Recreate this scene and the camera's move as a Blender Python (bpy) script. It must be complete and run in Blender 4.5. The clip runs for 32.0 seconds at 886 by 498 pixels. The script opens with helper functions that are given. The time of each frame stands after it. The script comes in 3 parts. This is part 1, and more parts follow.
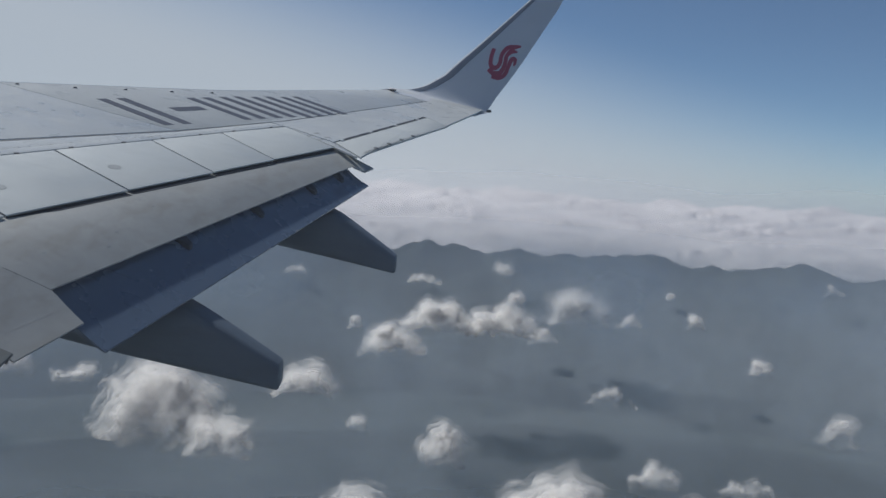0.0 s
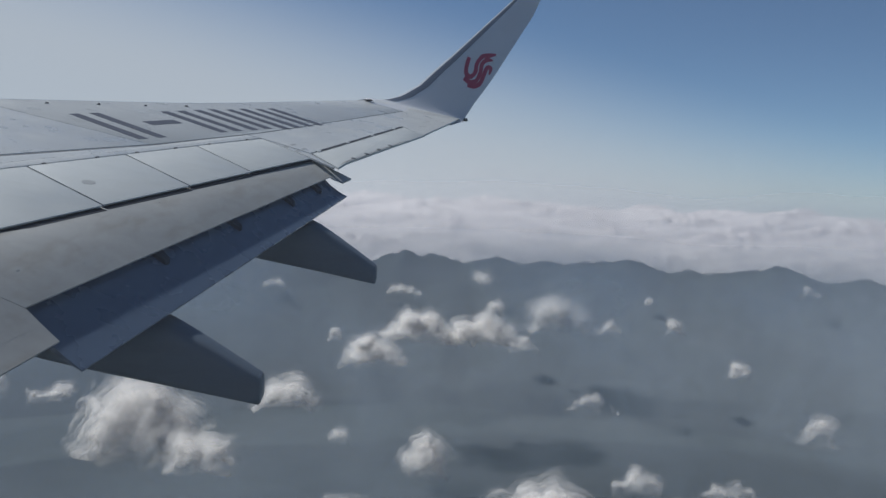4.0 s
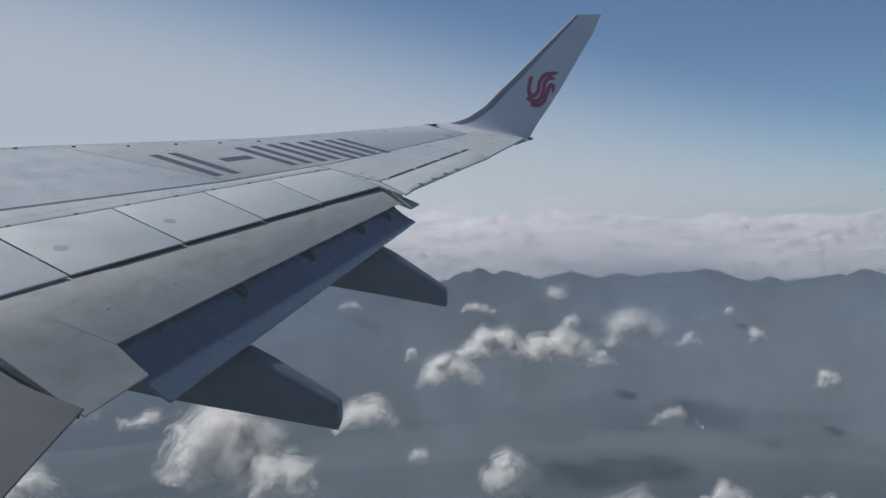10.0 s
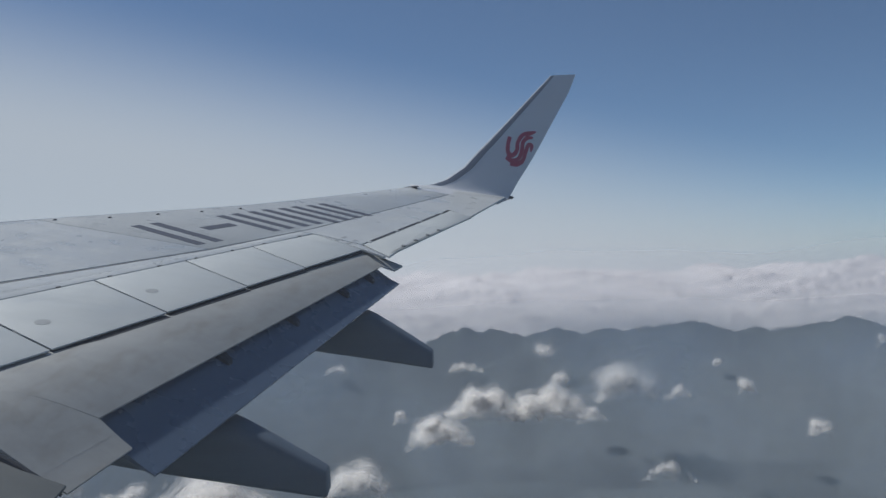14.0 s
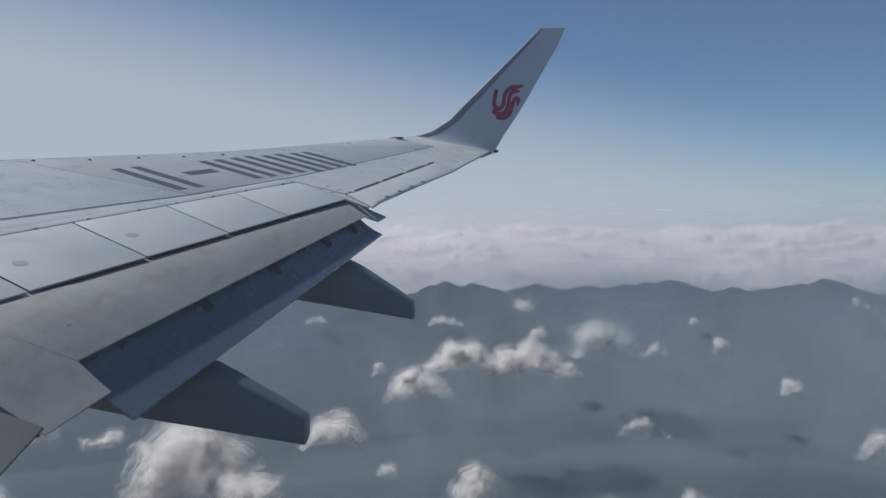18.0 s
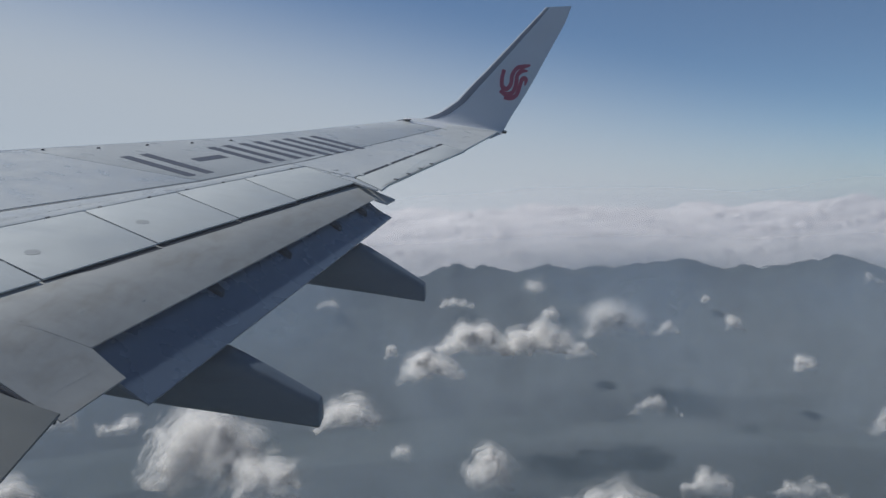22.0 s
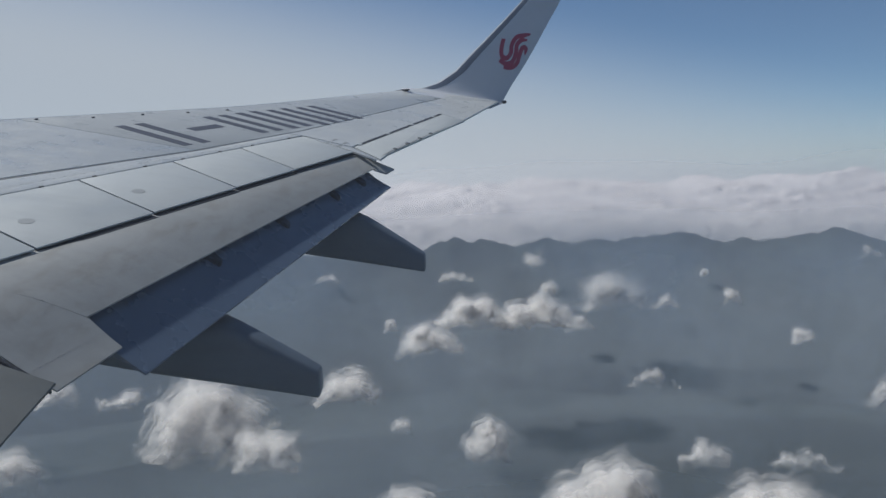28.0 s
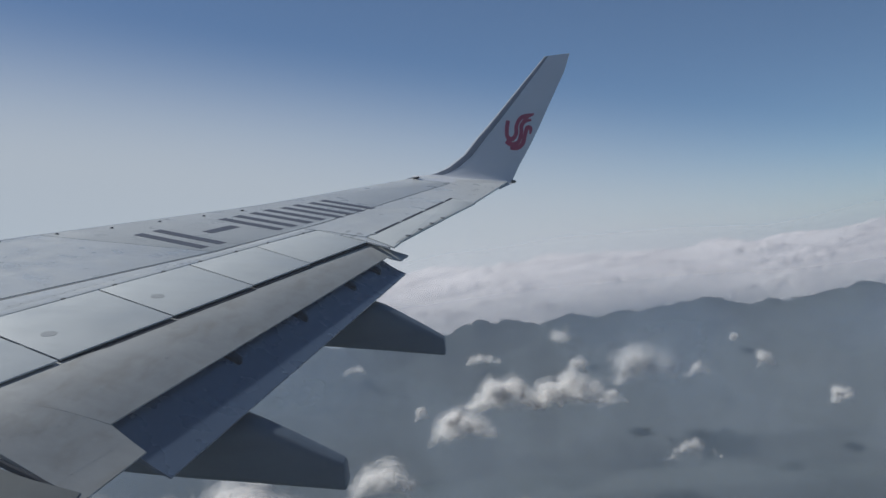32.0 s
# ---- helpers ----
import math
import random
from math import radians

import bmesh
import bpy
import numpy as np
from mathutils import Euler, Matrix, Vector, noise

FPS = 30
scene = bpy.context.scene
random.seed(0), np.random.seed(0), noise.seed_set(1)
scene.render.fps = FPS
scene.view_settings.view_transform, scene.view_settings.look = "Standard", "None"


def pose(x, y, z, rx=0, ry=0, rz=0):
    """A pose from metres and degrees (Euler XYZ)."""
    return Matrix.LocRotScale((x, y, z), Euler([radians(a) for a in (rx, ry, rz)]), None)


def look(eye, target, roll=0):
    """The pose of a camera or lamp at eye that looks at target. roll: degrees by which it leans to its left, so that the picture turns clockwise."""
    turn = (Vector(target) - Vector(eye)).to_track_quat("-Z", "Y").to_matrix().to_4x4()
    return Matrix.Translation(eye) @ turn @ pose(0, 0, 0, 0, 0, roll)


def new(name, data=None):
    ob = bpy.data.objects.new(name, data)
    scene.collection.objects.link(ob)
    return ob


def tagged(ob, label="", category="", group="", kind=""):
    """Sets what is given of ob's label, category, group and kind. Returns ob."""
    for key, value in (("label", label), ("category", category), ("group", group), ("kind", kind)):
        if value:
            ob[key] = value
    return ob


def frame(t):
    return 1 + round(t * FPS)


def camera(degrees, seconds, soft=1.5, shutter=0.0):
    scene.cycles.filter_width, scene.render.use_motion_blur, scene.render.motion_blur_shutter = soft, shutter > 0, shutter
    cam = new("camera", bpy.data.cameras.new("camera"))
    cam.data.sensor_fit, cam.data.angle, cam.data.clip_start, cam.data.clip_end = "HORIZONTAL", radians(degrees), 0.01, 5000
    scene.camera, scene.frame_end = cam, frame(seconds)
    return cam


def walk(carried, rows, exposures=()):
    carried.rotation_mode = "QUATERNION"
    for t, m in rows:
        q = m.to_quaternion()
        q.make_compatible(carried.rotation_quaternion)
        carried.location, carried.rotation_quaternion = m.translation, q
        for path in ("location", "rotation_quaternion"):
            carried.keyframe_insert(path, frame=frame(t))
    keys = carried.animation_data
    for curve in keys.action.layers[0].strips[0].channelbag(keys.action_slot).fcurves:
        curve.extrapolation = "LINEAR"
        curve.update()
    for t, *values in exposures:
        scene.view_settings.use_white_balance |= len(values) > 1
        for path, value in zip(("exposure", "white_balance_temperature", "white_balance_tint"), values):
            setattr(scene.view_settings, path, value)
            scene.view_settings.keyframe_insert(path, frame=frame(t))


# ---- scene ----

cam = camera(53.0, 32.0, soft=1.5)
# seconds, eye x y z, turn x y z (degrees); x runs aft, y outboard, z up, the eye near the origin
PATH = [
    (0, -0.012, 0.050, -0.028, 84.22, -3.58, -1.04),
    (0.5, -0.000, 0.026, -0.014, 86.15, -3.63, -1.31),
    (1, 0.009, 0.008, -0.010, 86.63, -3.61, -1.55),
    (1.5, -0.001, 0.058, -0.032, 86.55, -3.26, -1.77),
    (2, -0.014, 0.091, -0.044, 86.23, -2.99, -2.12),
    (2.5, -0.016, 0.080, -0.038, 85.55, -2.94, -2.56),
    (4.5, -0.029, 0.100, -0.043, 84.93, -2.42, -2.50),
    (5, -0.011, 0.031, -0.018, 87.23, -2.70, -2.22),
    (5.5, -0.002, 0.025, -0.006, 87.72, -2.48, -1.54),
    (6, 0.007, -0.014, 0.001, 87.28, -1.51, 1.91),
    (6.5, 0.015, 0.004, 0.005, 87.18, -1.54, 2.09),
    (7, 0.017, -0.017, 0.009, 87.19, -1.74, 2.27),
    (7.5, 0.027, -0.017, 0.016, 86.76, -1.35, 2.41),
    (8, 0.023, -0.019, 0.020, 86.54, -0.68, 2.35),
    (8.5, 0.014, -0.025, 0.019, 86.62, -0.45, 2.20),
    (9, 0.016, -0.022, 0.014, 86.48, -0.22, 2.03),
    (9.5, 0.012, -0.045, 0.017, 86.25, -0.01, 1.96),
    (10, 0.004, -0.028, 0.009, 86.03, 0.32, 1.91),
    (10.5, -0.004, -0.025, 0.004, 85.71, 0.55, 1.89),
    (11, -0.005, -0.029, 0.006, 85.54, 0.79, 1.90),
    (11.5, 0.013, -0.059, 0.023, 86.31, 0.95, 1.94),
    (12, 0.021, -0.063, 0.031, 88.96, 1.23, 1.80),
    (12.5, 0.025, -0.071, 0.032, 89.60, 1.64, 1.55),
    (13, 0.027, -0.076, 0.032, 89.92, 1.86, 1.32),
    (13.5, 0.023, -0.069, 0.028, 90.10, 2.19, 0.96),
    (15.5, 0.000, 0.000, -0.008, 88.29, 1.48, 0.15),
    (16, 0.003, -0.002, -0.007, 87.98, 1.08, -0.01),
    (16.5, 0.005, -0.002, -0.006, 87.59, 0.85, -0.14),
    (17, -0.003, 0.012, -0.010, 87.30, 0.79, -0.26),
    (17.5, -0.006, 0.016, -0.011, 87.07, 0.73, -0.32),
    (18, -0.001, -0.007, -0.003, 86.88, 0.66, -0.27),
    (18.5, 0.004, -0.021, 0.004, 86.87, 0.74, -0.15),
    (19, 0.004, -0.015, 0.001, 86.89, 0.75, -0.07),
    (19.5, 0.000, -0.010, -0.007, 86.79, 0.99, 0.00),
    (20, -0.007, -0.000, -0.006, 86.57, 1.08, 0.04),
    (20.5, -0.004, -0.002, -0.010, 86.28, 1.26, 0.09),
    (21, -0.014, 0.007, -0.017, 86.04, 1.44, 0.18),
    (21.5, -0.013, 0.010, -0.014, 85.79, 1.53, 0.22),
    (22, 0.002, -0.011, -0.007, 85.74, 1.70, 0.32),
    (22.5, 0.008, -0.032, 0.001, 86.27, 1.81, 0.37),
    (23, 0.010, -0.037, -0.004, 87.18, 2.04, 0.34),
    (23.5, 0.009, -0.037, -0.002, 87.69, 2.27, 0.29),
    (24, 0.011, -0.026, 0.001, 87.82, 2.49, 0.25),
    (24.5, -0.002, 0.009, -0.014, 87.81, 2.55, 0.13),
    (25, -0.023, 0.053, -0.026, 85.91, 2.52, 0.18),
    (25.5, -0.023, 0.079, -0.036, 84.34, 2.63, 0.20),
    (26, -0.020, 0.078, -0.036, 83.73, 2.49, 0.28),
    (26.5, -0.035, 0.096, -0.046, 83.40, 2.19, 0.29),
    (28.5, -0.003, 0.076, -0.063, 84.20, 1.80, 0.28),
    (29, 0.003, 0.081, -0.070, 84.09, 1.71, 0.35),
    (29.5, 0.014, 0.087, -0.085, 84.03, 2.51, 0.49),
    (30, 0.030, 0.067, -0.098, 85.44, 3.26, 0.59),
    (30.5, 0.048, 0.043, -0.095, 86.43, 4.07, 0.87),
    (31, 0.067, 0.023, -0.096, 88.08, 5.24, 1.15),
    (31.5, 0.039, 0.037, -0.069, 88.83, 5.74, 1.23),
    (32, 0.050, 0.023, -0.072, 89.56, 6.27, 1.40),
]
walk(cam, [(t, pose(x, y, z, a, b, c)) for t, x, y, z, a, b, c in PATH])

# ---- light ----
SUN_DIR = Vector((-0.58, 0.26, 0.772)).normalized()
world = bpy.data.worlds.new("sky")
scene.world = world
world.use_nodes = True
wn, wl = world.node_tree.nodes, world.node_tree.links
sky = wn.new("ShaderNodeTexSky")
sky.sky_type, sky.sun_disc = "NISHITA", False
sky.sun_elevation = math.asin(SUN_DIR.z)
sky.sun_rotation = math.atan2(SUN_DIR.x, SUN_DIR.y)
sky.altitude, sky.air_density, sky.dust_density, sky.ozone_density = 3000, 0.86, 1.0, 1.6
geo = wn.new("ShaderNodeTexCoord")
raise_it = wn.new("ShaderNodeVectorMath")
raise_it.operation, raise_it.inputs[1].default_value = "ADD", (0, 0, 0.03)
floor_it = wn.new("ShaderNodeVectorMath")
floor_it.operation, floor_it.inputs[1].default_value = "MAXIMUM", (-2, -2, 0.02)
wl.new(geo.outputs["Generated"], raise_it.inputs[0])
wl.new(raise_it.outputs[0], floor_it.inputs[0])
wl.new(floor_it.outputs[0], sky.inputs["Vector"])
# haze whitens the sky towards the horizon
height = wn.new("ShaderNodeSeparateXYZ")
wl.new(geo.outputs["Generated"], height.inputs[0])
whiten = wn.new("ShaderNodeMapRange")
whiten.interpolation_type = "SMOOTHSTEP"
for key, value in (("From Min", -0.10), ("From Max", 0.088), ("To Min", 0.92), ("To Max", 0.0)):
    whiten.inputs[key].default_value = value
toward = wn.new("ShaderNodeVectorMath")
toward.operation, toward.inputs[1].default_value = "DOT_PRODUCT", Vector((SUN_DIR.x, SUN_DIR.y, 0)).normalized()
wl.new(geo.outputs["Generated"], toward.inputs[0])
lower = wn.new("ShaderNodeMath")
lower.operation = "MULTIPLY_ADD"
lower.inputs[1].default_value = -0.29
wl.new(toward.outputs["Value"], lower.inputs[0])
wl.new(height.outputs["Z"], lower.inputs[2])
wl.new(lower.outputs[0], whiten.inputs["Value"])
hazy = wn.new("ShaderNodeMixRGB")
hazy.inputs[2].default_value = (6.35, 6.4, 6.95, 1)
wl.new(whiten.outputs[0], hazy.inputs[0])
wl.new(sky.outputs[0], hazy.inputs[1])
tint = wn.new("ShaderNodeMixRGB")
tint.blend_type = "MULTIPLY"
tint.inputs[0].default_value, tint.inputs[2].default_value = 1.0, (0.89, 0.99, 1.025, 1)
wl.new(hazy.outputs[0], tint.inputs[1])
wl.new(tint.outputs[0], wn["Background"].inputs["Color"])
wn["Background"].inputs["Strength"].default_value = 0.077
sun = new("sun", bpy.data.lights.new("sun", "SUN"))
sun.data.energy, sun.data.angle, sun.data.color = 3.35, radians(2.0), (0.965, 0.98, 0.965)
sun.matrix_world = look((0, 0, 60), Vector((0, 0, 60)) - SUN_DIR)
scene.view_settings.exposure = -0.04


# ---- materials ----
def material(name, colour, rough=0.5, metal=0.0):
    m = bpy.data.materials.new(name)
    m.use_nodes = True
    b = m.node_tree.nodes["Principled BSDF"]
    b.inputs["Base Color"].default_value = (*colour, 1)
    b.inputs["Roughness"].default_value, b.inputs["Metallic"].default_value = rough, metal
    return m


def noise_node(m, scale, detail=4, rough=0.55, coord="Object", stretch=None):
    n, l = m.node_tree.nodes, m.node_tree.links
    tc, tex = n.new("ShaderNodeTexCoord"), n.new("ShaderNodeTexNoise")
    tex.inputs["Scale"].default_value, tex.inputs["Detail"].default_value, tex.inputs["Roughness"].default_value = scale, detail, rough
    if stretch:
        mp = n.new("ShaderNodeMapping")
        mp.inputs["Scale"].default_value = stretch[:3]
        if len(stretch) > 3:
            mp.inputs["Rotation"].default_value = (0, 0, stretch[3])
        l.new(tc.outputs[coord], mp.inputs["Vector"])
        l.new(mp.outputs[0], tex.inputs["Vector"])
    else:
        l.new(tc.outputs[coord], tex.inputs["Vector"])
    return tex


def ramp(m, source, stops):
    r = m.node_tree.nodes.new("ShaderNodeValToRGB")
    e = r.color_ramp.elements
    while len(e) < len(stops):
        e.new(0.5)
    for k, (at, c) in enumerate(stops):
        e[k].position, e[k].color = at, (*c, 1) if len(c) == 3 else c
    m.node_tree.links.new(source, r.inputs[0])
    return r


def mix(m, kind, fac, a, b):
    x = m.node_tree.nodes.new("ShaderNodeMixRGB")
    x.blend_type = kind
    for key, v in ((0, fac), (1, a), (2, b)):
        if isinstance(v, bpy.types.NodeSocket):
            m.node_tree.links.new(v, x.inputs[key])
        elif isinstance(v, (int, float)):
            x.inputs[key].default_value = v
        else:
            x.inputs[key].default_value = (*v, 1)
    return x.outputs[0]


def painted(name, colour, rough, dirt=0.12, streak=0.1, wavy=0.12, stain=None):
    """Aircraft paint: fine mottling, grimy patches, streaks that run aft, slight waviness."""
    m = material(name, colour, rough)
    n, l = m.node_tree.nodes, m.node_tree.links
    b = n["Principled BSDF"]
    big = ramp(m, noise_node(m, 0.9, 5).outputs[0], ((0.3, (1 - dirt,) * 3), (0.62, (1, 1, 1))))
    run = ramp(m, noise_node(m, 1.0, 6, 0.65, stretch=(1.3, 9, 9)).outputs[0], ((0.32, (1 - streak, 1 - streak, 1 - streak * 1.1)), (0.55, (1, 1, 1))))
    fine = ramp(m, noise_node(m, 45, 3).outputs[0], ((0.3, (0.96,) * 3), (0.7, (1, 1, 1))))
    blotch = ramp(m, noise_node(m, 7, 6, 0.7).outputs[0], ((0.36, (1 - dirt * 0.25,) * 3), (0.55, (1, 1, 1))))
    c = mix(m, "MULTIPLY", 1.0, big.outputs[0], run.outputs[0])
    c = mix(m, "MULTIPLY", 1.0, c, fine.outputs[0])
    c = mix(m, "MULTIPLY", 1.0, c, blotch.outputs[0])
    c = mix(m, "MULTIPLY", 1.0, colour, c)
    if stain:
        smudge = ramp(m, noise_node(m, 1.0, 6, 0.62, stretch=(7.0, 1.7, 7.0, 0.27)).outputs[0], ((0.5, (0, 0, 0)), (0.68, (0.55,) * 3))).outputs[0]
        c = mix(m, "MIX", smudge, c, stain)
    l.new(c, b.inputs["Base Color"])
    r = ramp(m, noise_node(m, 3.0, 5).outputs[0], ((0.3, (max(rough - 0.1, 0.05),) * 3), (0.7, (min(rough + 0.12, 1),) * 3)))
    l.new(r.outputs[0], b.inputs["Roughness"])
    bump = n.new("ShaderNodeBump")
    bump.inputs["Strength"].default_value, bump.inputs["Distance"].default_value = wavy, 0.02
    l.new(noise_node(m, 2.2, 2).outputs[0], bump.inputs["Height"])
    l.new(bump.outputs[0], b.inputs["Normal"])
    return m


SKIN = painted("grey_wing_paint", (0.56, 0.57, 0.56), 0.33, 0.07, 0.08)
SPOILER = painted("spoiler_paint", (0.50, 0.52, 0.515), 0.5, 0.06, 0.06)
FLAP = painted("flap_paint", (0.375, 0.375, 0.362), 0.5, 0.13, 0.09, stain=(0.25, 0.235, 0.20))
# the main flap's shade and the sky's blue are put into this colour
AFT = painted("aft_flap_shaded_paint", (0.088, 0.12, 0.172), 0.26, 0.02, 0.05, 0.0)
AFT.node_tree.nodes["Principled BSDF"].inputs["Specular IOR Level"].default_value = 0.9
# mid grey darkened in the colour for the shade on the inboard sides
FAIRING = painted("fairing_shaded_paint", (0.115, 0.142, 0.175), 0.4, 0.12, 0.1)
WHITE = painted("white_winglet_paint", (0.62, 0.63, 0.66), 0.35, 0.05, 0.04)
EDGE = material("dark_erosion_strip", (0.13, 0.155, 0.20), 0.4)
GAP = material("dark_gap", (0.022, 0.027, 0.04), 0.8)
# near-black that stands for the shade in the slot behind the spoilers
SLOT_SHADE = material("slot_shade_black", (0.012, 0.015, 0.026), 0.9)
SEAL = material("grey_sealant", (0.12, 0.125, 0.13), 0.7)
INK = material("dark_grey_marking", (0.075, 0.08, 0.10), 0.5)
RED = material("red_marking", (0.36, 0.045, 0.095), 0.45)
RIVET = material("painted_rivet", (0.33, 0.335, 0.33), 0.5)
CABIN = material("cabin_lining", (0.55, 0.53, 0.50), 0.6)
NOSE = painted("bare_metal_nose", (0.40, 0.42, 0.44), 0.35, 0.08, 0.05)
WORN = material("worn_patch", (0.33, 0.34, 0.34), 0.6)
# flap grey darkened to stand for weaker sun on the steeper inboard flap
INBOARD = painted("inboard_flap_dimmed_paint", (0.125, 0.132, 0.127), 0.5, 0.08, 0.08)
SHELL = painted("white_fuselage_paint", (0.7, 0.7, 0.7), 0.35, 0.06, 0.05)


# ---- building blocks ----
def mesh_of(name, bm, mat, smooth=True):
    bmesh.ops.recalc_face_normals(bm, faces=bm.faces)
    me = bpy.data.meshes.new(name)
    bm.to_mesh(me)
    bm.free()
    me.materials.append(mat)
    if smooth:
        me.shade_smooth()
        me.set_sharp_from_angle(angle=radians(35))
    return me


def part(name, bm, mat, parent, label=""):
    ob = new(name, mesh_of(name, bm, mat))
    ob.parent = parent
    if label:
        ob["label"] = label
    return ob


def thing(name, label, category, group="", kind="", at=(0, 0, 0)):
    ob = new(name)
    ob.location = at
    ob.empty_display_size = 0.2
    return tagged(ob, label, category, group, kind)


# the wing's upper face: span s from the fuselage's middle, v aft, both in metres
PSI, SLOPE_A, SLOPE_S, DROP, EYE_S, EYE_V = -0.05125, -0.1927, 0.2093, 2.3794, 1.504, 7.451
AFTWARD, OUTWARD = Vector((math.cos(PSI), math.sin(PSI), 0)), Vector((-math.sin(PSI), math.cos(PSI), 0))


def wp(s, v, dz=0.0):
    p = AFTWARD * (v - EYE_V) + OUTWARD * (s - EYE_S)
    p.z = -DROP + SLOPE_A * (v - EYE_V) + SLOPE_S * (s - EYE_S) + dz
    return p


def spoiler_te(s):
    return 4.39 + 0.347 * (s - 7.3)


def hinge(s):
    return 3.94 + 0.42 * (s - 8.91)


def lead(s):
    """the leading edge, which sweeps back in three slightly bent lengths"""
    for a, v, slope in ((13.9, 4.46, 0.503), (13.0, 3.98, 0.533), (10.5, 2.31, 0.668), (0.0, -3.675, 0.57)):
        if s >= a:
            return v + slope * (s - a)


def fp(s, v, dz=0.0):
    """The main flap's plane, a little lower and steeper than the wing's."""
    w = spoiler_te(s)
    p = wp(s, w, -0.052 + dz) + AFTWARD * (v - w)
    p.z -= 0.40 * (v - w)
    return p


def slab(outline, thick, place=wp, bevel=0.004, top=0.0):
    """A plate with the given outline of (s, v) on a face, and its thickness below."""
    bm = bmesh.new()
    up = [bm.verts.new(place(s, v, top)) for s, v in outline]
    low = [bm.verts.new(place(s, v, top - thick)) for s, v in outline]
    bm.faces.new(up)
    bm.faces.new(low[::-1])
    for k in range(len(up)):
        j = (k + 1) % len(up)
        bm.faces.new((up[j], up[k], low[k], low[j]))
    if bevel:
        bmesh.ops.bevel(bm, geom=list(bm.edges), offset=bevel, segments=2, profile=0.5, affect="EDGES")
    return bm


def loft(rings, closed=True, caps=True):
    bm = bmesh.new()
    rows = [[bm.verts.new(p) for p in ring] for ring in rings]
    n = len(rows[0])
    for a, b in zip(rows, rows[1:]):
        for k in range(n if closed else n - 1):
            j = (k + 1) % n
            bm.faces.new((a[k], a[j], b[j], b[k]))
    if caps and closed:
        bm.faces.new(rows[0][::-1])
        bm.faces.new(rows[-1])
    return bm


# ---- the ground, far below ----
def grid_mesh(name, rows, mat, smooth=True):
    """rows of points joined into one sheet"""
    h, w = len(rows), len(rows[0])
    verts = [p for r in rows for p in r]
    faces = [(a * w + b, a * w + b + 1, (a + 1) * w + b + 1, (a + 1) * w + b) for a in range(h - 1) for b in range(w - 1)]
    me = bpy.data.meshes.new(name)
    me.from_pydata(verts, [], faces)
    me.materials.append(mat)
    if smooth:
        me.shade_smooth()
    return me


GROUND_Z = -735.0
land = material("hazy_lowland", (0.06, 0.08, 0.085), 0.9)
fields = ramp(land, noise_node(land, 0.004, 7, 0.6, stretch=(1, 0.22, 1)).outputs[0], ((0.35, (0.022, 0.036, 0.040)), (0.5, (0.03, 0.045, 0.048)), (0.72, (0.045, 0.055, 0.055))))
land.node_tree.links.new(fields.outputs[0], land.node_tree.nodes["Principled BSDF"].inputs["Base Color"])
rows = []
for k in range(60):
    r = 0.001 + 5600 * (k / 59) ** 1.5
    rows.append([(r * math.sin(a), r * math.cos(a), GROUND_Z + 25 * noise.noise(Vector((r * math.sin(a), r * math.cos(a), 0)) / 500)) for a in [2 * math.pi * j / 120 for j in range(121)]])
tagged(new("ground", grid_mesh("ground", rows, land)), "dark blue-green lowland under haze", "ground", kind="structure")

# ---- the mountain range ----
# hills of the main crest: bearing, dip of the summit below the horizon (degrees), distance, steepness
HILLS = ((-44, 5.4, 3400, 0.20), (-36, 5.2, 3300, 0.22), (-29, 5.6, 3400, 0.24), (-22.5, 5.3, 3300, 0.22), (-17, 5.7, 3420, 0.26), (-11.5, 5.45, 3330, 0.26), (-6.4, 5.6, 3400, 0.30),
         (0.4, 5.22, 3330, 0.42), (2.2, 5.42, 3390, 0.30), (6.0, 5.44, 3340, 0.30), (9.4, 5.52, 3420, 0.28), (11.5, 5.42, 3360, 0.30), (13.0, 5.36, 3400, 0.34), (14.4, 5.10, 3320, 0.32),
         (18.2, 5.58, 3400, 0.30), (20.4, 5.58, 3360, 0.30), (22.2, 5.24, 3390, 0.36), (23.4, 4.92, 3330, 0.34), (28.4, 5.30, 3380, 0.28), (33.5, 5.0, 3320, 0.26), (40, 5.4, 3380, 0.22))
# lower spurs that run out into the mist
SPURS = ((-20, 7.2, 3020, 0.3), (-9, 7.5, 2980, 0.3), (-2.5, 7.0, 3050, 0.35), (3.4, 7.1, 3040, 0.35), (8.2, 7.4, 3000, 0.3), (12.2, 6.9, 3060, 0.35), (16.3, 7.2, 3040, 0.35), (21.0, 6.9, 3060, 0.3), (25.6, 7.0, 3030, 0.3), (31, 7.1, 3020, 0.3))
forest = material("forested_slope", (0.05, 0.06, 0.07), 0.95)
trees = ramp(forest, noise_node(forest, 0.03, 8, 0.65).outputs[0], ((0.3, (0.035, 0.05, 0.055)), (0.7, (0.07, 0.085, 0.09))))
forest.node_tree.links.new(trees.outputs[0], forest.node_tree.nodes["Principled BSDF"].inputs["Base Color"])


